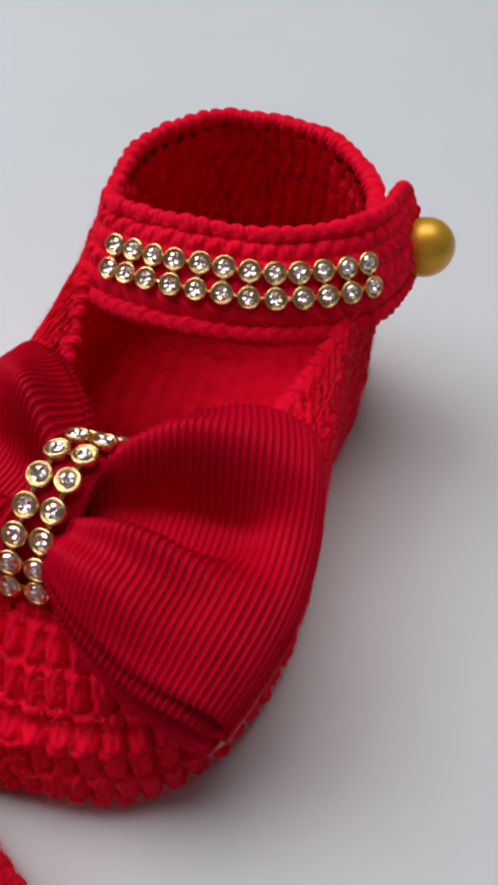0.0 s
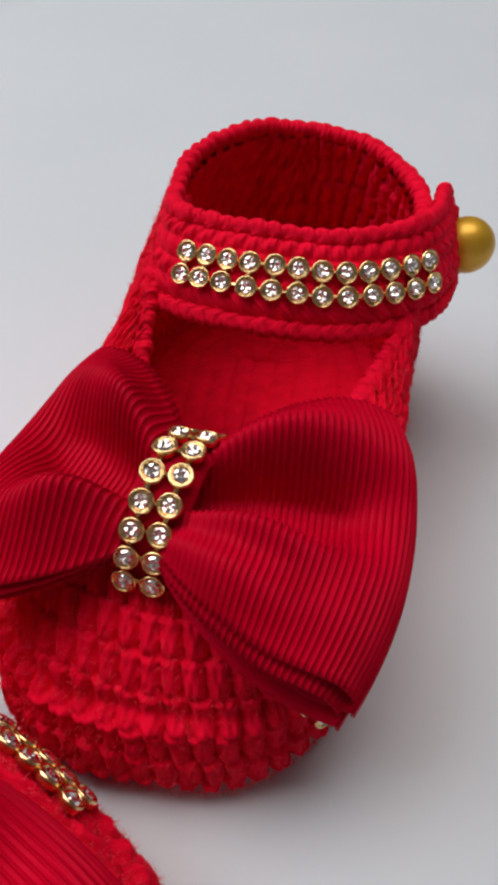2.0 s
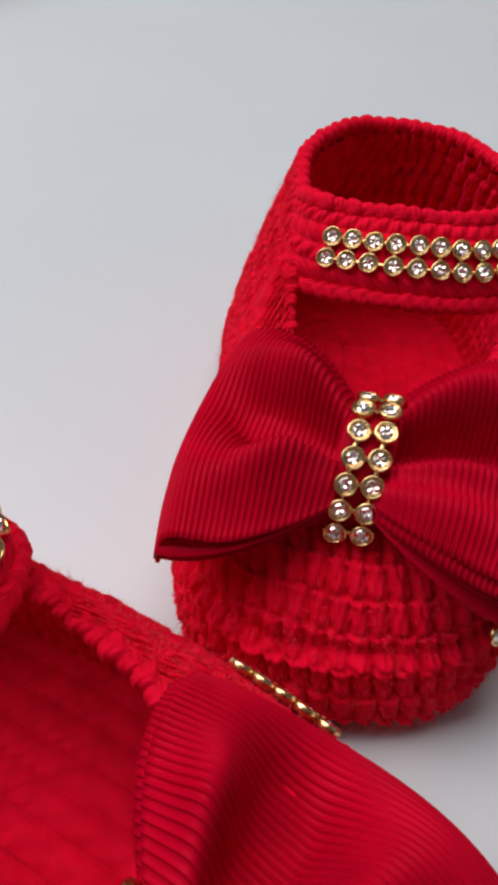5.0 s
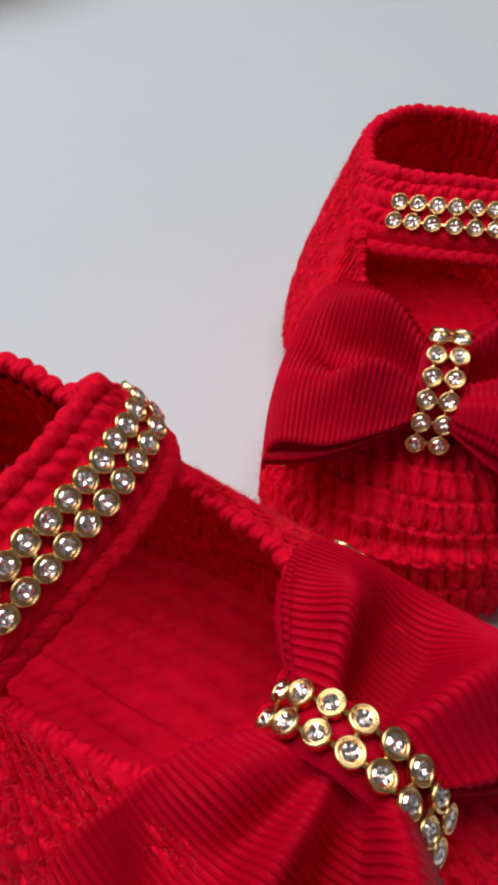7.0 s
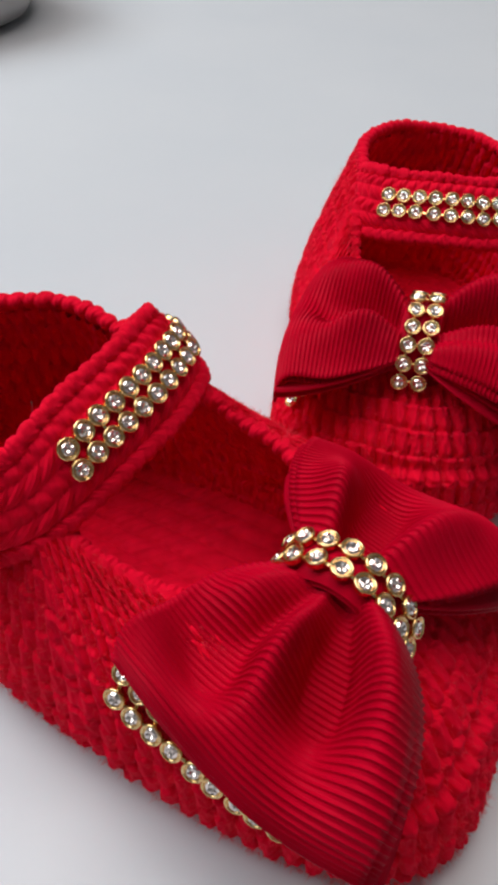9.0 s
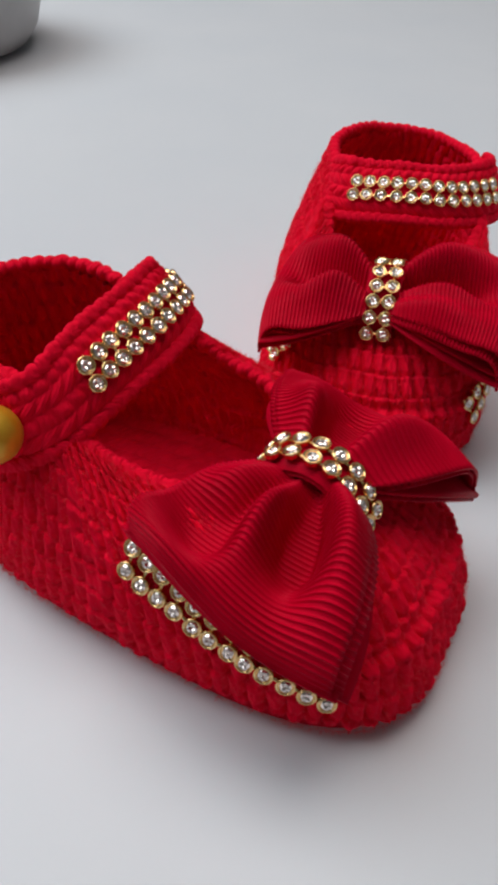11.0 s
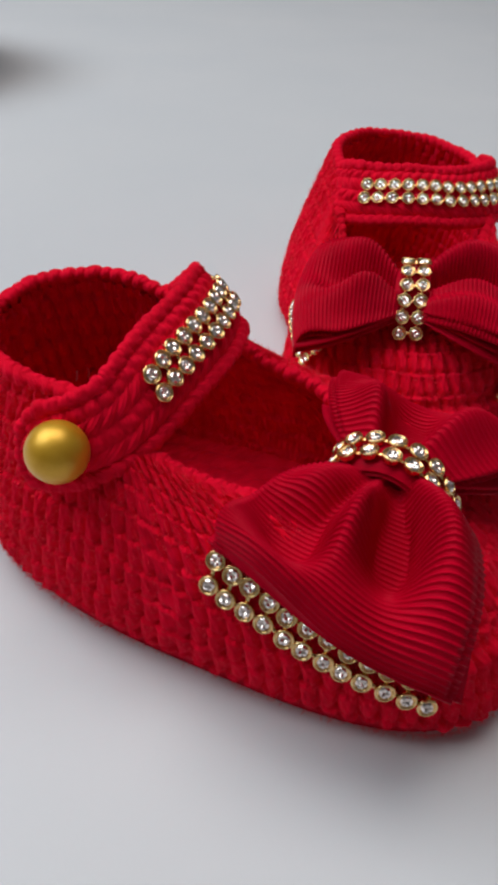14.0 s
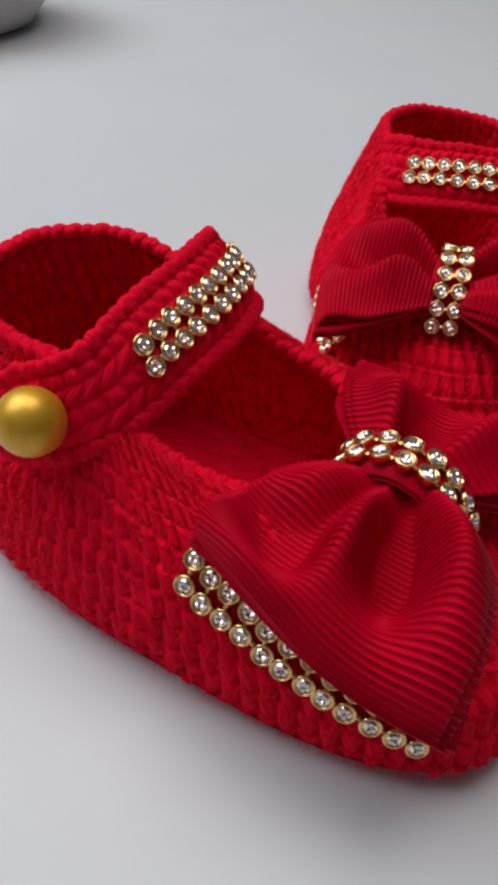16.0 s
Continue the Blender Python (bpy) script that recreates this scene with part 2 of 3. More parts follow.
def make_insole(P, sx, inset, z):
    """The inside of the sole: rounds of flat crochet from the middle outward."""
    ring = P[::4, 0].copy()
    n, m = len(ring), 96
    low, high = ring[:, 1].min() + 24, ring[:, 1].max() - 24
    centre = np.stack([np.full(n, ring[:, 0].mean()), np.clip(ring[:, 1], low, high)], 1)
    way = ring[:, :2] - centre
    k = np.linspace(0.0, inset, m)
    xy = centre[:, None] + way[:, None] * k[None, :, None]
    r = 6 * k[None] / inset + 0.06 * np.sin(np.arange(n) * 0.13)[:, None]
    c = np.arange(n)[:, None] / n * np.round(52 + 5 * np.floor(r)) + 0.4 * np.floor(r)
    h = np.abs(np.sin(np.pi * r)) ** 0.5 * (0.45 + 0.55 * np.abs(np.sin(np.pi * c)) ** 0.6) * (0.7 + 0.5 * hashed(np.floor(c), np.floor(r)))
    v = np.concatenate([xy, (z + 1.3 * h)[..., None]], -1).reshape(-1, 3) * U
    v[:, 0] *= sx
    return mesh_from("insole", v, grid_faces(n, m, True, flip=sx > 0), [YARN], uv=np.stack([c, r], -1).reshape(-1, 2))


def make_fuzz(P, N, sx, count, seed):
    """Short loose fibres standing off the yarn."""
    g = np.random.default_rng(seed)
    n, m = P.shape[:2]
    i, j = g.integers(0, n, count), g.integers(2, m, count)
    base, nor = P[i, j], N[i, j]
    way = unit(nor + 0.9 * g.normal(size=(count, 3)))
    way = np.where((np.sum(way * nor, 1) < 0)[:, None], -way, way)
    side = unit(np.cross(way, g.normal(size=(count, 3)))) * 0.035
    long = g.uniform(0.6, 1.6, (count, 1))
    curl = 0.5 * g.normal(size=(count, 3)) * long * 0.5
    a = base - nor * 0.2
    mid = a + way * long * 0.6
    tip = a + way * long + curl
    v = np.stack([a - side, a + side, mid - side, mid + side, tip], 1).reshape(-1, 3) * U
    v[:, 2] = np.maximum(v[:, 2], 0.0002)
    v[:, 0] *= sx
    f = []
    for k in range(0, 5 * count, 5):
        f += [(k, k + 1, k + 3, k + 2), (k + 2, k + 3, k + 4)]
    return mesh_from("yarn_fuzz", v, f, [FIBRE])


# ---- rhinestones ----
def stone_mesh():
    """A foiled crystal in a gold cup, lying on the xy plane."""
    bm = bmesh.new()
    prof = [(1.85, 0.0), (1.98, 0.45), (1.98, 0.95), (1.92, 1.22), (1.74, 1.34), (1.54, 1.25), (1.45, 0.8)]
    k = 20
    rings = [[bm.verts.new((r * math.cos(2 * math.pi * i / k) * U, r * math.sin(2 * math.pi * i / k) * U, z * U)) for i in range(k)] for r, z in prof]
    for a, c in zip(rings, rings[1:]):
        for i in range(k):
            f = bm.faces.new((a[i], a[(i + 1) % k], c[(i + 1) % k], c[i]))
            f.smooth = True
    outer = [bm.verts.new((1.47 * math.cos(2 * math.pi * i / 16) * U, 1.47 * math.sin(2 * math.pi * i / 16) * U, 0.85 * U)) for i in range(16)]
    mid = [bm.verts.new((1.04 * math.cos(2 * math.pi * (i + 0.5) / 8) * U, 1.04 * math.sin(2 * math.pi * (i + 0.5) / 8) * U, 1.36 * U)) for i in range(8)]
    inn = [bm.verts.new((0.57 * math.cos(2 * math.pi * i / 8) * U, 0.57 * math.sin(2 * math.pi * i / 8) * U, (1.18 + 0.3 * (i % 2)) * U)) for i in range(8)]
    top = bm.verts.new((0.05 * U, -0.04 * U, 0.92 * U))
    new_faces = []
    for i in range(8):
        o = [outer[(2 * i + d) % 16] for d in range(3)]
        new_faces += [(o[0], o[1], mid[i]), (o[1], o[2], mid[i]), (o[2], mid[(i + 1) % 8], mid[i])]
        new_faces += [(mid[i], mid[(i + 1) % 8], inn[(i + 1) % 8]), (inn[i], mid[i], inn[(i + 1) % 8]), (inn[i], inn[(i + 1) % 8], top)]
    for q in new_faces:
        f = bm.faces.new(q)
        f.material_index = 1
    me = bpy.data.meshes.new("rhinestone")
    bm.to_mesh(me)
    bm.free()
    me.materials.append(GOLD)
    me.materials.append(CRYSTAL)
    return me


STONE = stone_mesh()


def rhinestone_trim(name, parent, rows, normals, label, rng):
    """Rows of set stones (each an array of points in units) with the small gold links between neighbours."""
    bm = bmesh.new()
    rows = [np.asarray(r) for r in rows]

    def bar(a, c):
        d = Vector(c - a)
        mid = Vector((a + c) / 2) * U
        q = d.to_track_quat("Z", "Y").to_matrix().to_4x4()
        bmesh.ops.create_cone(bm, segments=6, radius1=0.42 * U, radius2=0.42 * U, depth=d.length * U, cap_ends=True, matrix=Matrix.Translation(mid) @ q)

    lifted = [r + 0.35 * np.asarray(nn) for r, nn in zip(rows, normals)]
    for r in lifted:
        for a, c in zip(r, r[1:]):
            bar(a, c)
    if len(lifted) == 2:
        for a, c in zip(*lifted):
            bar(a, c)
    me = bpy.data.meshes.new(name)
    bm.to_mesh(me)
    bm.free()
    me.materials.append(GOLD)
    trim = part(name, me, parent, label)
    for r, nn in zip(rows, normals):
        for p, d in zip(r, nn):
            ob = new("rhinestone", STONE)
            ob.parent = trim
            d = Vector(d) + Vector((rng.uniform(-0.09, 0.09), rng.uniform(-0.09, 0.09), rng.uniform(-0.05, 0.05)))
            turn = d.to_track_quat("Z", "Y").to_matrix().to_4x4() @ pose(0, 0, 0, 0, 0, rng.uniform(0, 360))
            ob.matrix_basis = Matrix.Translation(Vector(p) * U) @ turn
    return trim


# ---- strap ----
def make_strap(keys, width, sx):
    """keys: points (out, fwd, z) of the middle line and the width's slope in degrees from level."""
    k = smooth_path(keys, 240)
    p, slope = k[:, :3].copy(), np.radians(k[:, 3])
    tan = unit(np.gradient(p, axis=0))
    level = unit(np.cross(np.tile([0, 0, 1.0], (240, 1)), tan))
    level = np.where((level[:, 1] < 0)[:, None] & (np.abs(tan[:, 0]) > 0.5)[:, None], -level, level)
    for i in range(1, 240):
        if level[i] @ level[i - 1] < 0:
            level[i] = -level[i]
    if level[120, 1] < 0:
        level = -level
    across = unit(np.cos(slope)[:, None] * level - np.sin(slope)[:, None] * np.array([0, 0, 1.0]))
    nor = unit(np.cos(slope)[:, None] * np.array([0, 0, 1.0]) + np.sin(slope)[:, None] * level)
    s = np.concatenate([[0], np.cumsum(np.linalg.norm(np.diff(p, axis=0), axis=1))])
    left = s[-1] - s
    half = np.full(240, width / 2)
    half = np.where(left < width / 2, width / 2 * np.maximum(0.02, 1 - np.abs(1 - 2 * left / width) ** 3) ** 0.34, half)
    m = 56
    w = np.linspace(-1, 1, m)
    top = p[:, None] + w[None, :, None] * half[:, None, None] * across[:, None]
    r = (w[None] * half[:, None] + 40) / 3.6
    row = np.floor(r)
    fv = r - row
    c = s[:, None] / 3.3 + 0.6 * (fv - 0.5) * np.where(row % 2 > 0, 1, -1)
    fu = c - np.floor(c)
    h = np.sin(np.pi * fu) ** 0.6 * np.sin(np.pi * fv) ** 0.6 * (0.75 + 0.5 * hashed(np.floor(c), row))
    crown = 1.8 * (1 - np.abs(w) ** 4)
    up = top + nor[:, None] * (crown[None] + 0.95 * h - 0.5)[..., None]
    low = top - nor[:, None] * (crown * 0.9)[None, :, None] - nor[:, None] * (0.3 * h)[..., None]
    edge_a = p + across * half[:, None]
    edge_b = p - across * half[:, None]
    loop = np.vstack([edge_b, edge_a[::-1]])
    even = smooth_path(loop, 720)
    ups = np.vstack([nor, nor[::-1]])
    pick = np.linspace(0, len(ups) - 1, 720).astype(int)
    bv, bf, buv = braid(even, 1.7, 2.9, up=ups[pick])
    v = np.vstack([up.reshape(-1, 3), low.reshape(-1, 3), bv]) * U
    v[:, 0] *= sx
    f = grid_faces(240, m) + grid_faces(240, m, start=240 * m, flip=True) + [tuple(i + 480 * m for i in q) for q in bf]
    su = np.stack([c, r], -1).reshape(-1, 2)
    return mesh_from("strap", v, f, [YARN], uv=np.vstack([su, su, buv])), p, across, nor, s


# ---- bow ----
def bow_loop(sx, centre, turn, tilt, length, width, height, droop, lean, pleat, skew, bow_out=0.12, lobes=(0.38, 0.38), dent=2.5, lower=0.0, fold=(0.04, 0.22), ridges=(), name="bow_loop"):
    """One folded loop of ribbed ribbon. It starts at the knot and runs outward along its own x."""
    nu, nv = 1100, 38
    phi = np.linspace(0.0, np.pi, nu)[:, None]
    b_ = np.linspace(-1, 1, nv)[None]
    a = np.sin(phi) ** 0.75
    front = phi < np.pi / 2
    spread = 0.24 + 0.76 * np.sin(np.clip(a * 1.12, 0, 1) ** 0.75 * np.pi / 2)
    half = width / 2 * spread
    side = np.where(front, 1.0, 0.22)
    c = side * height * 2 * np.cos(phi) * np.sin(phi) ** 0.9
    near = np.sin(np.pi * np.clip(a, 0, 1) ** 0.7) ** 1.2
    valley = np.exp(-((b_ - fold[0] - fold[1] * a) / (0.17 + 0.22 * a)) ** 2) - lobes[0] * np.exp(-((b_ + 0.55) / 0.3) ** 2) - lobes[1] * np.exp(-((b_ - 0.65) / 0.3) ** 2)
    c = c - pleat * near * valley * np.where(front, 1.0, 0.5)
    c = c - 1.3 * a * np.sin(b_ * 2.6 + 0.7) * np.where(front, 1, 0.9)
    c = c - dent * np.exp(-(((a - 0.62) / 0.2) ** 2) - ((b_ - 0.55 * np.sign(dent)) / 0.4) ** 2) * np.where(front, 1.0, 0.0) * np.sign(dent)
    c = np.where(front, np.maximum(c, -2.0 - 0.8 * a), c)
    for at_b, at_a, rise, wide_b, wide_a, fan in ridges:
        c = c + rise * np.exp(-(((b_ - at_b - fan * (a - at_a)) / wide_b) ** 2) - ((a - at_a) / wide_a) ** 2) * np.where(front, 1.0, 0.0)
    # the cloth rests on the upper where it sinks deepest
    rest = 1.7 + 1.8 * a * np.clip(-2 * b_, 0, 1)
    c = np.where(front, np.logaddexp(0, (c + rest) / 0.9) * 0.9 - rest, c)
    # the back layer keeps below the front one
    c = np.where(front, c, np.minimum(c, c[::-1] - 0.7))
    c = c - droop * a**4 - lean * a**1.5 * b_ - 2.0 * a * np.abs(b_) ** 3
    x = length * a * (1 - bow_out * b_**2) + skew * b_ * a**1.3
    y = half * b_ * np.where(front, 1, 1.0 + 0.05 * a) + 0.0 * phi
    length_at = np.cumsum(np.concatenate([[0], np.hypot(np.diff(length * a[:, 0]), np.diff((side * height * 2 * np.cos(phi) * np.sin(phi))[:, 0]))]))[:, None]
    P = np.stack([x, y, c], -1)
    n = unit(np.cross(np.gradient(P, axis=0), np.gradient(P, axis=1)))
    off = length_at / 1.12 - np.round(length_at / 1.12)
    rib = 0.42 * np.exp(-((off / 0.17) ** 2)) - 0.12
    selvedge = 0.10 * (np.abs(b_) > 0.955)
    outer = P + n * (rib + selvedge)[..., None]
    inner = P - n * 0.35
    both = np.stack([outer, inner])
    ct, st = math.cos(math.radians(turn)), math.sin(math.radians(turn))
    cl, sl = math.cos(math.radians(tilt)), math.sin(math.radians(tilt))
    X, Y, Z = both[..., 0], both[..., 1], both[..., 2]
    X, Z = X * cl + Z * sl, -X * sl + Z * cl
    out = np.stack([X * ct - Y * st + centre[0], X * st + Y * ct + centre[1], Z + centre[2] - lower], -1)
    v = out.reshape(-1, 3) * U
    v[:, 0] *= sx
    k = nu * nv
    f = grid_faces(nu, nv) + grid_faces(nu, nv, start=k, flip=True)
    rim = [(i * nv, (i + 1) * nv) for i in range(nu - 1)] + [((i + 1) * nv + nv - 1, i * nv + nv - 1) for i in range(nu - 1)]
    f += [(q, p, p + k, q + k) for p, q in rim]
    return mesh_from(name, v, f, [RIBBON])


def bow_knot(sx, line, turn):
    """The ribbon tube round the middle of the bow, under the stones."""
    p = smooth_path(line, 160)
    tan = unit(np.gradient(p, axis=0))
    side = np.tile([math.cos(math.radians(turn)), math.sin(math.radians(turn)), 0], (160, 1))
    nor = unit(np.cross(side, tan))
    nor = np.where((nor[:, 2] < 0)[:, None], -nor, nor)
    w = np.linspace(-1, 1, 13)
    v = p[:, None] - nor[:, None] * 0.3 + side[:, None] * (w * 4.6)[None, :, None] - nor[:, None] * (1.6 * np.abs(w) ** 3)[None, :, None]
    low = v - nor[:, None] * 1.2
    v = np.vstack([v.reshape(-1, 3), low.reshape(-1, 3)]) * U
    v[:, 0] *= sx
    return mesh_from("bow_knot", v, grid_faces(160, 13) + grid_faces(160, 13, start=2080, flip=True), [RIBBON]), p, side, nor


def pearl_mesh(radius):
    bm = bmesh.new()
    bmesh.ops.create_uvsphere(bm, u_segments=40, v_segments=24, radius=radius * U)
    for v in bm.verts:
        if v.co.z < -radius * U * 0.82:
            v.co.z = -radius * U * 0.82
    for f in bm.faces:
        f.smooth = True
    me = bpy.data.meshes.new("pearl_button")
    bm.to_mesh(me)
    bm.free()
    me.materials.append(PEARL)
    return me


def make_shoe(label, place, sx, form, strap_keys, stone_span, ball, bow, seed):
    rng = random.Random(seed)
    flip = np.array([sx, 1, 1.0])
    shoe = tagged(new("baby_shoe"), label, "shoe", "pair of baby shoes")
    shoe.matrix_world = place
    me, P, N = make_body("upper", form, sx)
    part("upper", me, shoe, "crocheted red cotton upper")
    part("sole", make_sole(P, sx, 0.975, 0.0, 2.4, "sole"), shoe)
    part("insole", make_insole(P, sx, 0.985, 3.4), shoe)
    edge = smooth_path(np.vstack([P[::8, -1] - 1.2 * N[::8, -1], P[:1, -1] - 1.2 * N[:1, -1]]), 900)[:-1]
    bv, bf, buv = braid(edge, 1.9, 3.0, closed=True)
    bv = bv * U
    bv[:, 0] *= sx
    part("edging", mesh_from("edging", bv, bf, [YARN], uv=buv), shoe, "red chain-stitch edging")
    part("yarn_fuzz", make_fuzz(P, N, sx, 32000, seed), shoe, "fine loose red fibres")
    # strap with two rows of stones and its button
    me, p, across, nor, s = make_strap(strap_keys, 16.6, sx)
    part("strap", me, shoe, "crocheted red ankle strap")
    at = np.linspace(*stone_span, 12)
    pi, ai, ni = (np.stack([np.interp(at, s, q[:, k]) for k in range(3)], 1) for q in (p, across, nor))
    rows, norms = [], []
    for d in (-2.1, 2.1):
        rows.append((pi + ai * d + ni * 1.75 + np.array([[rng.uniform(-0.12, 0.12) for _ in range(3)] for _ in range(12)])) * flip)
        norms.append(ni * flip)
    rhinestone_trim("strap_rhinestone_trim", shoe, rows, norms, "two rows of clear rhinestones in gold cups", rng)
    button = part("pearl_button", pearl_mesh(5.9), shoe, "round satin gold pearl button")
    bp, bd = Vector(ball[0]), Vector(ball[1])
    button.matrix_basis = Matrix.Translation(Vector((bp.x * sx, bp.y, bp.z)) * U) @ Vector((bd.x * sx, bd.y, bd.z)).to_track_quat("Z", "Y").to_matrix().to_4x4()
    # side trims, lying on the upper below the bow
    flatP, flatN = P[::2, ::2].reshape(-1, 3), N[::2, ::2].reshape(-1, 3)
    for side, trim in ((1, bow["trim_out"]), (-1, bow["trim_in"])):
        rows, norms = [], []
        for lift in (0, 3.9):
            r, nn = [], []
            for kx in range(trim[4]):
                y = trim[0] + (trim[1] - trim[0]) * kx / (trim[4] - 1)
                z = trim[2] + (trim[3] - trim[2]) * kx / (trim[4] - 1) + lift
                d = (flatP[:, 1] - y) ** 2 + (flatP[:, 2] - z) ** 2 + 1e4 * (flatN[:, 0] * side < 0.42)
                q = int(np.argmin(d))
                r.append((flatP[q] + flatN[q] * 0.5) * flip)
                nn.append(flatN[q] * flip)
            rows.append(np.array(r))
            norms.append(np.array(nn))
        rhinestone_trim("side_rhinestone_trim", shoe, rows, norms, "two rows of clear rhinestones in gold cups", rng)
    # bow
    for loop in bow["loops"]:
        part("bow_loop", bow_loop(sx, bow["centre"], **loop), shoe, "ribbed red grosgrain ribbon loop")
        under = dict(loop, lower=1.7, length=loop["length"] * 0.97, width=loop["width"] * 1.02, turn=loop["turn"] + 2)
        part("bow_loop", bow_loop(sx, bow["centre"], **under), shoe, "second ribbon loop folded beneath")
    me, p, side, nor = bow_knot(sx, bow["knot"], bow["turn"])
    part("bow_knot", me, shoe, "red ribbon knot")
    run = np.concatenate([[0], np.cumsum(np.linalg.norm(np.diff(p, axis=0), axis=1))])
    k = np.searchsorted(run, run[-1] / 2 + (np.arange(8) - 3.5) * min(4.15, run[-1] / 7.1)).clip(0, len(p) - 1)
    rows = [(p[k] + side[k] * d + nor[k] * 0.1) * flip for d in (-2.15, 2.15)]
    rhinestone_trim("bow_rhinestone_trim", shoe, rows, [nor[k] * flip] * 2, "two rows of clear rhinestones in gold cups", rng)
    return shoe


def heading(ox, oy, fx, fy, sx):
    """The pose of a shoe at (ox, oy) in units whose toe points along (fx, fy)."""
    a = math.degrees(math.atan2(-fx, fy))
    return pose(ox * U, oy * U, 0, 0, 0, a)


# ---- the place ----
def slab(name, x0, x1, y0, y1, z0, z1, mat, bevel=0.0):
    bm = bmesh.new()
    bmesh.ops.create_cube(bm, size=1, matrix=Matrix.Translation(((x0 + x1) / 2, (y0 + y1) / 2, (z0 + z1) / 2)) @ Matrix.Diagonal((x1 - x0, y1 - y0, z1 - z0, 1)))
    if bevel:
        bmesh.ops.bevel(bm, geom=bm.edges[:], offset=bevel, segments=3, affect="EDGES")
    me = bpy.data.meshes.new(name)
    bm.to_mesh(me)
    bm.free()
    me.materials.append(mat)
    return new(name, me)


table = tagged(new("table"), "plain white table with a smooth matt top", "table")
top = slab("tabletop", -0.9, 0.9, -0.5, 1.3, -0.03, 0, TABLE, 0.004)
top.parent = table
for lx in (-0.82, 0.82):
    for ly in (-0.42, 1.22):
        leg = slab("leg", lx - 0.03, lx + 0.03, ly - 0.03, ly + 0.03, -0.75, -0.0305, TABLE, 0.003)
        leg.parent = table
tagged(slab("floor", -2.1, 2.1, -1.6, 2.6, -0.85, -0.75, FLOOR), "brown floor", kind="structure")
tagged(slab("ceiling", -2.1, 2.1, -1.6, 2.6, 1.75, 1.85, PLASTER), "white ceiling", kind="structure")
for nm, x0, x1, y0, y1 in (("wall_west", -2.2, -2.1, -1.6, 2.6), ("wall_east", 2.1, 2.2, -1.6, 2.6), ("wall_north", -2.2, 2.2, 2.6, 2.7), ("wall_south", -2.2, 2.2, -1.7, -1.6)):
    tagged(slab(nm, x0, x1, y0, y1, -0.85, 1.85, PLASTER), "plain plaster wall", kind="structure")

# ---- a grey dish at the back of the table ----
def dish(name, x, y, base, rim, high):
    prof = [(0, 0), (base * 0.9, 0), (base, 0.003), (base + (rim - base) * 0.45, high * 0.22), (base + (rim - base) * 0.8, high * 0.55), (rim, high), (rim * 0.985, high + 0.0015), (rim * 0.95, high), (rim * 0.86, high * 0.5), (base * 0.9, 0.009), (0, 0.006)]
    a = np.linspace(0, 2 * np.pi, 64, endpoint=False)
    v = np.stack([np.stack([np.cos(a) * r, np.sin(a) * r, np.full(64, z)], -1) for r, z in prof], 1).reshape(-1, 3)
    ob = new(name, mesh_from(name, v, grid_faces(64, len(prof), True), [GREY]))
    ob.matrix_world = pose(x, y, 0)
    return tagged(ob, "plain grey glazed round dish on the white table", "dish")


dish("dish", -0.228, 0.478, 0.084, 0.102, 0.06)

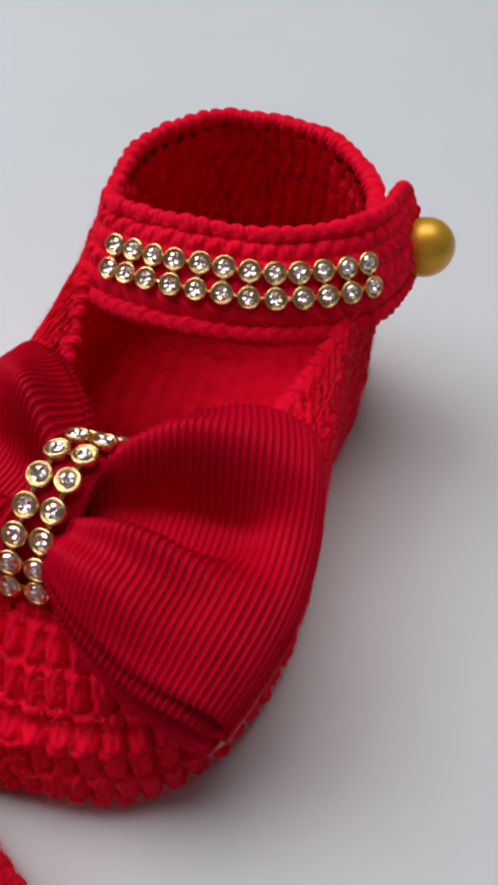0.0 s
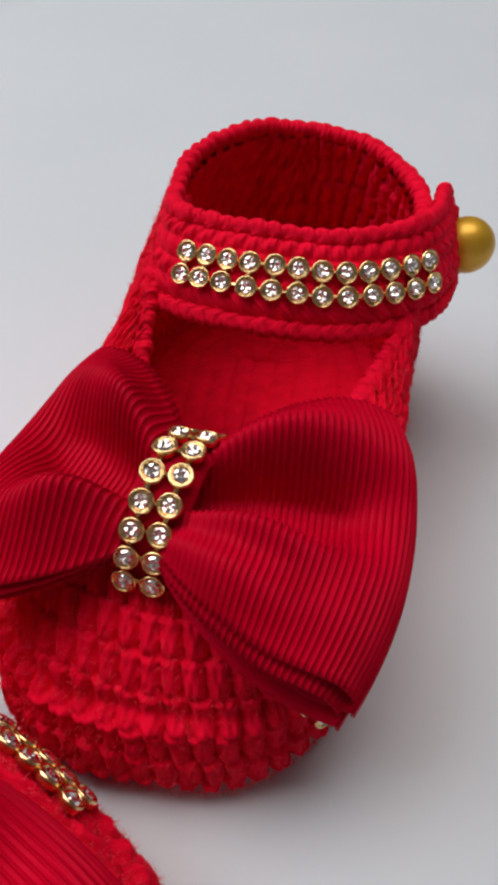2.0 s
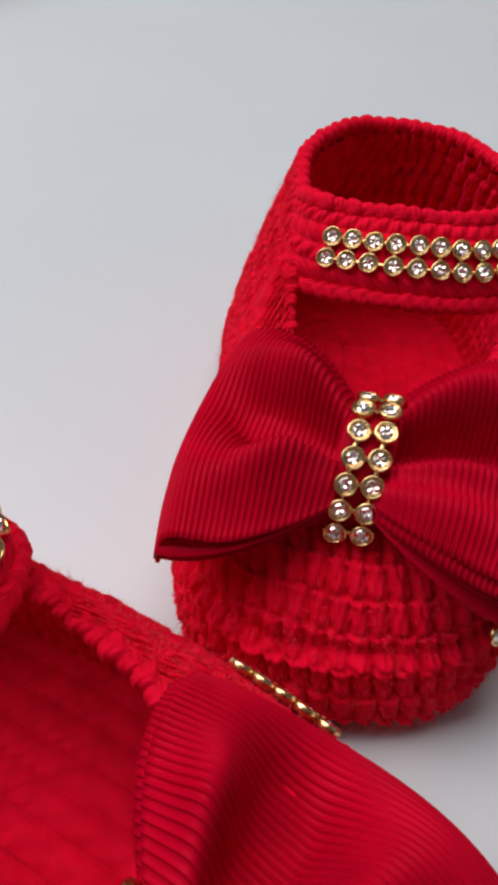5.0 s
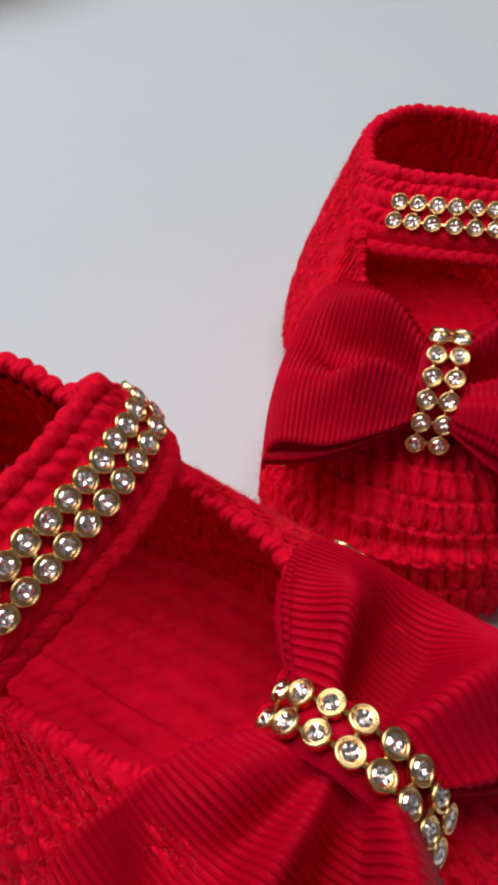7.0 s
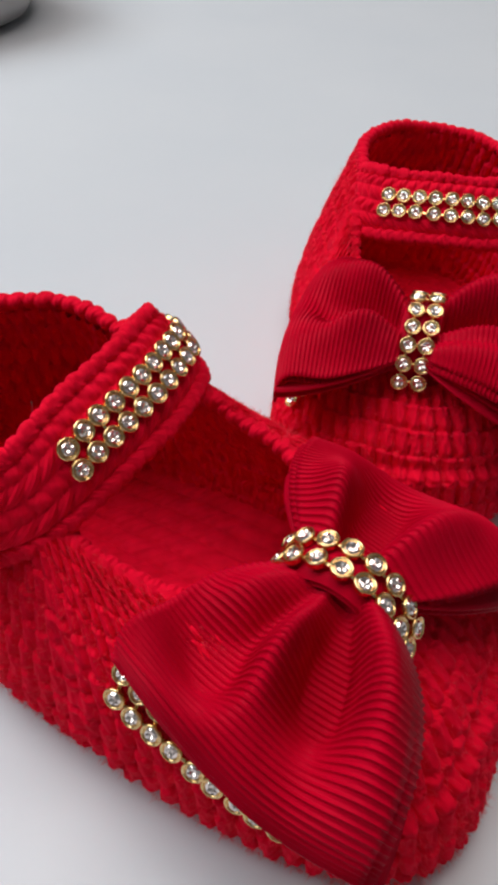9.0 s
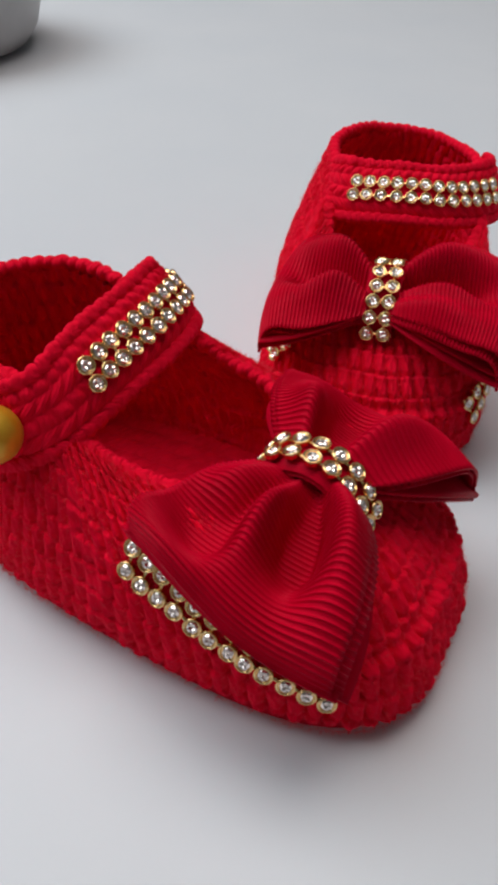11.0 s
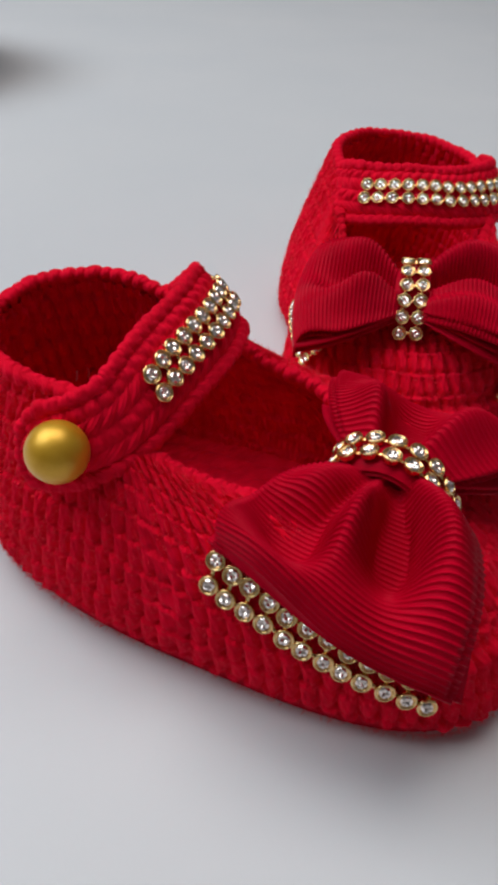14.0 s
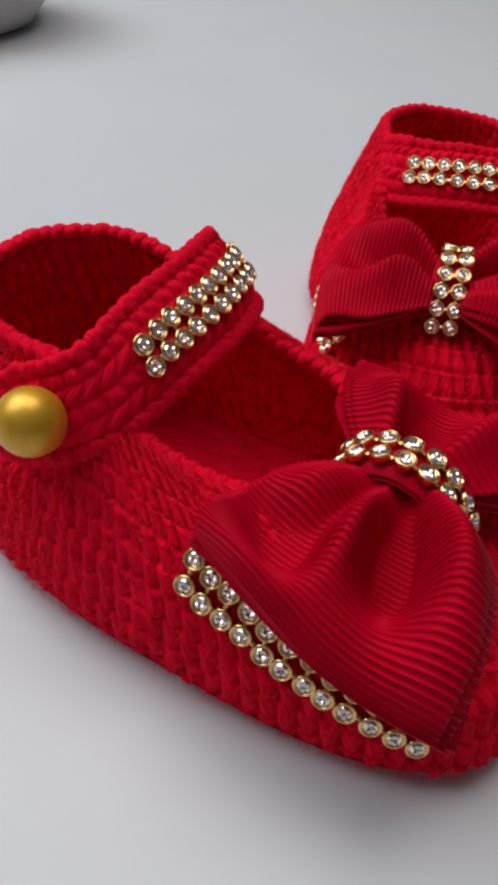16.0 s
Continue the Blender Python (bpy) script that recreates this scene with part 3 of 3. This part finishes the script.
# ---- the shoes ----
make_shoe(
    "red crocheted baby shoe with ribbon bow, standing behind its pair", heading(-8, 96, -0.23, -0.973, -1), -1,
    {"toe": 75, "heel": -56.5, "wide": 37.8, "square": 0.74, "heel_square": 0.58, "base_shift": -7.6, "base_turn": -0.05, "top_shift": (1.8, -7), "top_tilt": 0.08, "waist": (0.20, 0.14),
     "topline": [(0, 34, 36), (10, 32, 36), (17, 23, 37), (21, 9, 39), (24, -3.5, 45.5), (25.2, -16, 51.6), (24.5, -34.5, 54), (14, -50, 54.4), (0, -54, 54.4)]},
    [(-23, -25, 42, 82), (-23.5, -15, 47, 77), (-21, -7.5, 49.5, 62), (-15, -3.5, 50.2, 52), (-4, -0.1, 51.5, 46), (8.6, -0.6, 50.8, 46), (18, -4.3, 50, 52), (26, -10.5, 49.3, 62), (30.5, -20, 47.3, 70), (32.5, -32, 44.3, 71), (33.5, -41, 42.6, 70)], (26, 71.5),
    ((37, -33, 41.5), (1, -0.1, -0.1)),
    {"centre": (-10.5, 43, 39.5), "turn": 3, "trim_in": (26, 49, 26.5, 22.5, 8), "trim_out": (53, 60.5, 18.5, 15, 3),
     "knot": [(-6.5, 30.5, 41.5), (-7.5, 34, 45.3), (-9, 39.5, 46.6), (-10.2, 45.5, 44.2), (-11.5, 50.2, 39.7), (-12, 53, 33.5)],
     "loops": [
         {"turn": 0, "tilt": 1, "length": 38, "width": 44, "height": 6.5, "droop": 3, "lean": 2, "pleat": 12, "skew": -1.8, "bow_out": 0.13, "fold": (-0.14, 0.12), "ridges": ((0.24, 0.42, 7.0, 0.19, 0.32, 0.1), (-0.62, 0.42, 2.6, 0.2, 0.25, 0.0), (0.78, 0.42, 2.0, 0.2, 0.3, 0.0), (-0.14, 0.46, -6.0, 0.17, 0.32, -0.3), (1.0, 0.6, -2.8, 0.35, 0.4, 0.0), (-0.6, 0.96, 1.6, 0.4, 0.07, 0.0))},
         {"turn": 198, "tilt": 2, "length": 31, "width": 48, "height": 5.2, "droop": 3, "lean": -1, "pleat": 11, "skew": 3, "dent": -2.5, "bow_out": 0.08, "ridges": ((-0.36, 0.36, 4.6, 0.18, 0.26, -0.4), (0.48, 0.40, 5.0, 0.22, 0.28, 0.3), (0.06, 0.34, -3.6, 0.14, 0.24, 0.0), (-1.0, 0.6, -3.2, 0.35, 0.4, 0.0))}]}, 1)
shoe = make_shoe(
    "red crocheted baby shoe with ribbon bow and gold pearl button", heading(-95.7, 22.3, 0.79, -0.61, 1), 1,
    {"toe": 82.3, "heel": -50, "wide": 36.8, "square": 0.66, "heel_square": 0.70, "base_shift": 1.0, "base_turn": 0.0, "top_shift": (-2.4, -2.2), "top_tilt": 0.07, "waist": (0.0, 0.0),
     "topline": [(0, 34, 36), (11, 32, 36.2), (19.3, 23, 38), (21.3, 9, 40), (20.5, -3, 44.8), (20.5, -14, 50), (20.5, -31, 52), (12, -46, 51.2), (0, -50, 50.6)]},
    [(-23.5, -25, 39, 84), (-25, -15.5, 44, 78), (-24.3, -7.5, 52, 64), (-21.5, -3, 54.3, 55), (-16, -0.6, 55.7, 48), (-5.9, 0.8, 55.8, 44), (6, -0.5, 54, 46), (14.3, -2, 51.6, 54), (20.8, -5, 48, 64), (25.6, -11.2, 44.8, 73), (28.6, -20.5, 42, 78)], (23.5, 63.5),
    ((30.2, -11.2, 46.2), (1, 0.1, 0.1)),
    {"centre": (2.4, 44, 40), "turn": 0, "trim_out": (20.6, 62.8, 27.8, 13.8, 12), "trim_in": (30, 44.5, 25.3, 22, 5),
     "knot": [(1.5, 33.5, 37.5), (2, 37, 42.3), (2.4, 43.5, 44.8), (3.1, 50, 43.8), (4, 55, 40), (4.6, 58.3, 34.5)],
     "loops": [
         {"turn": -2, "tilt": 5, "length": 36.3, "width": 44, "height": 8.0, "droop": 3, "lean": 5.5, "pleat": 13, "skew": 2.6, "dent": -10, "bow_out": 0.10, "lobes": (0.0, 0.42), "fold": (0.26, 0.16), "ridges": ((0.0, 0.44, 7.5, 0.17, 0.28, -0.3), (0.82, 0.46, 4.0, 0.2, 0.3, 0.0), (-0.62, 0.3, 2.0, 0.2, 0.2, -0.3), (0.40, 0.46, -9.0, 0.16, 0.2, 0.1), (-0.28, 0.42, -3.5, 0.13, 0.26, -0.5), (-0.5, 0.97, 3.4, 0.45, 0.06, 0.0), (-0.45, 0.72, -7.0, 0.3, 0.15, 0.0), (-1.0, 0.6, -4.5, 0.28, 0.35, 0.0))},
         {"turn": 166, "tilt": 7, "length": 33, "width": 45, "height": 5.5, "droop": 5.5, "lean": -4, "pleat": 10, "skew": -4.5, "dent": 2.5, "ridges": ((-0.38, 0.38, 5.0, 0.19, 0.27, -0.2), (0.48, 0.40, 5.4, 0.2, 0.27, 0.2), (0.05, 0.38, -4.0, 0.14, 0.26, 0.0))}]}, 2)


def thread_end(parent, at, lean):
    """A snipped clear thread standing out of the lining."""
    p = smooth_path([(0, 0, 0), (lean * 0.3, 0.5, 1.6), (lean, 0.8, 3.4)], 12) + np.array(at)
    a = np.linspace(0, 2 * np.pi, 6, endpoint=False)
    v = (p[:, None] + 0.28 * np.stack([np.cos(a), np.sin(a), 0 * a], -1)[None]).reshape(-1, 3) * U
    part("thread_end", mesh_from("thread_end", v, grid_faces(12, 6, False, True), [THREAD]), parent, "snipped clear thread")


for at, lean in (((-16.5, -37.5, 25.0), 0.6), ((-18.5, -34.5, 25.0), -0.5), ((-14.0, -39.5, 25.0), 0.2)):
    thread_end(shoe, at, lean)
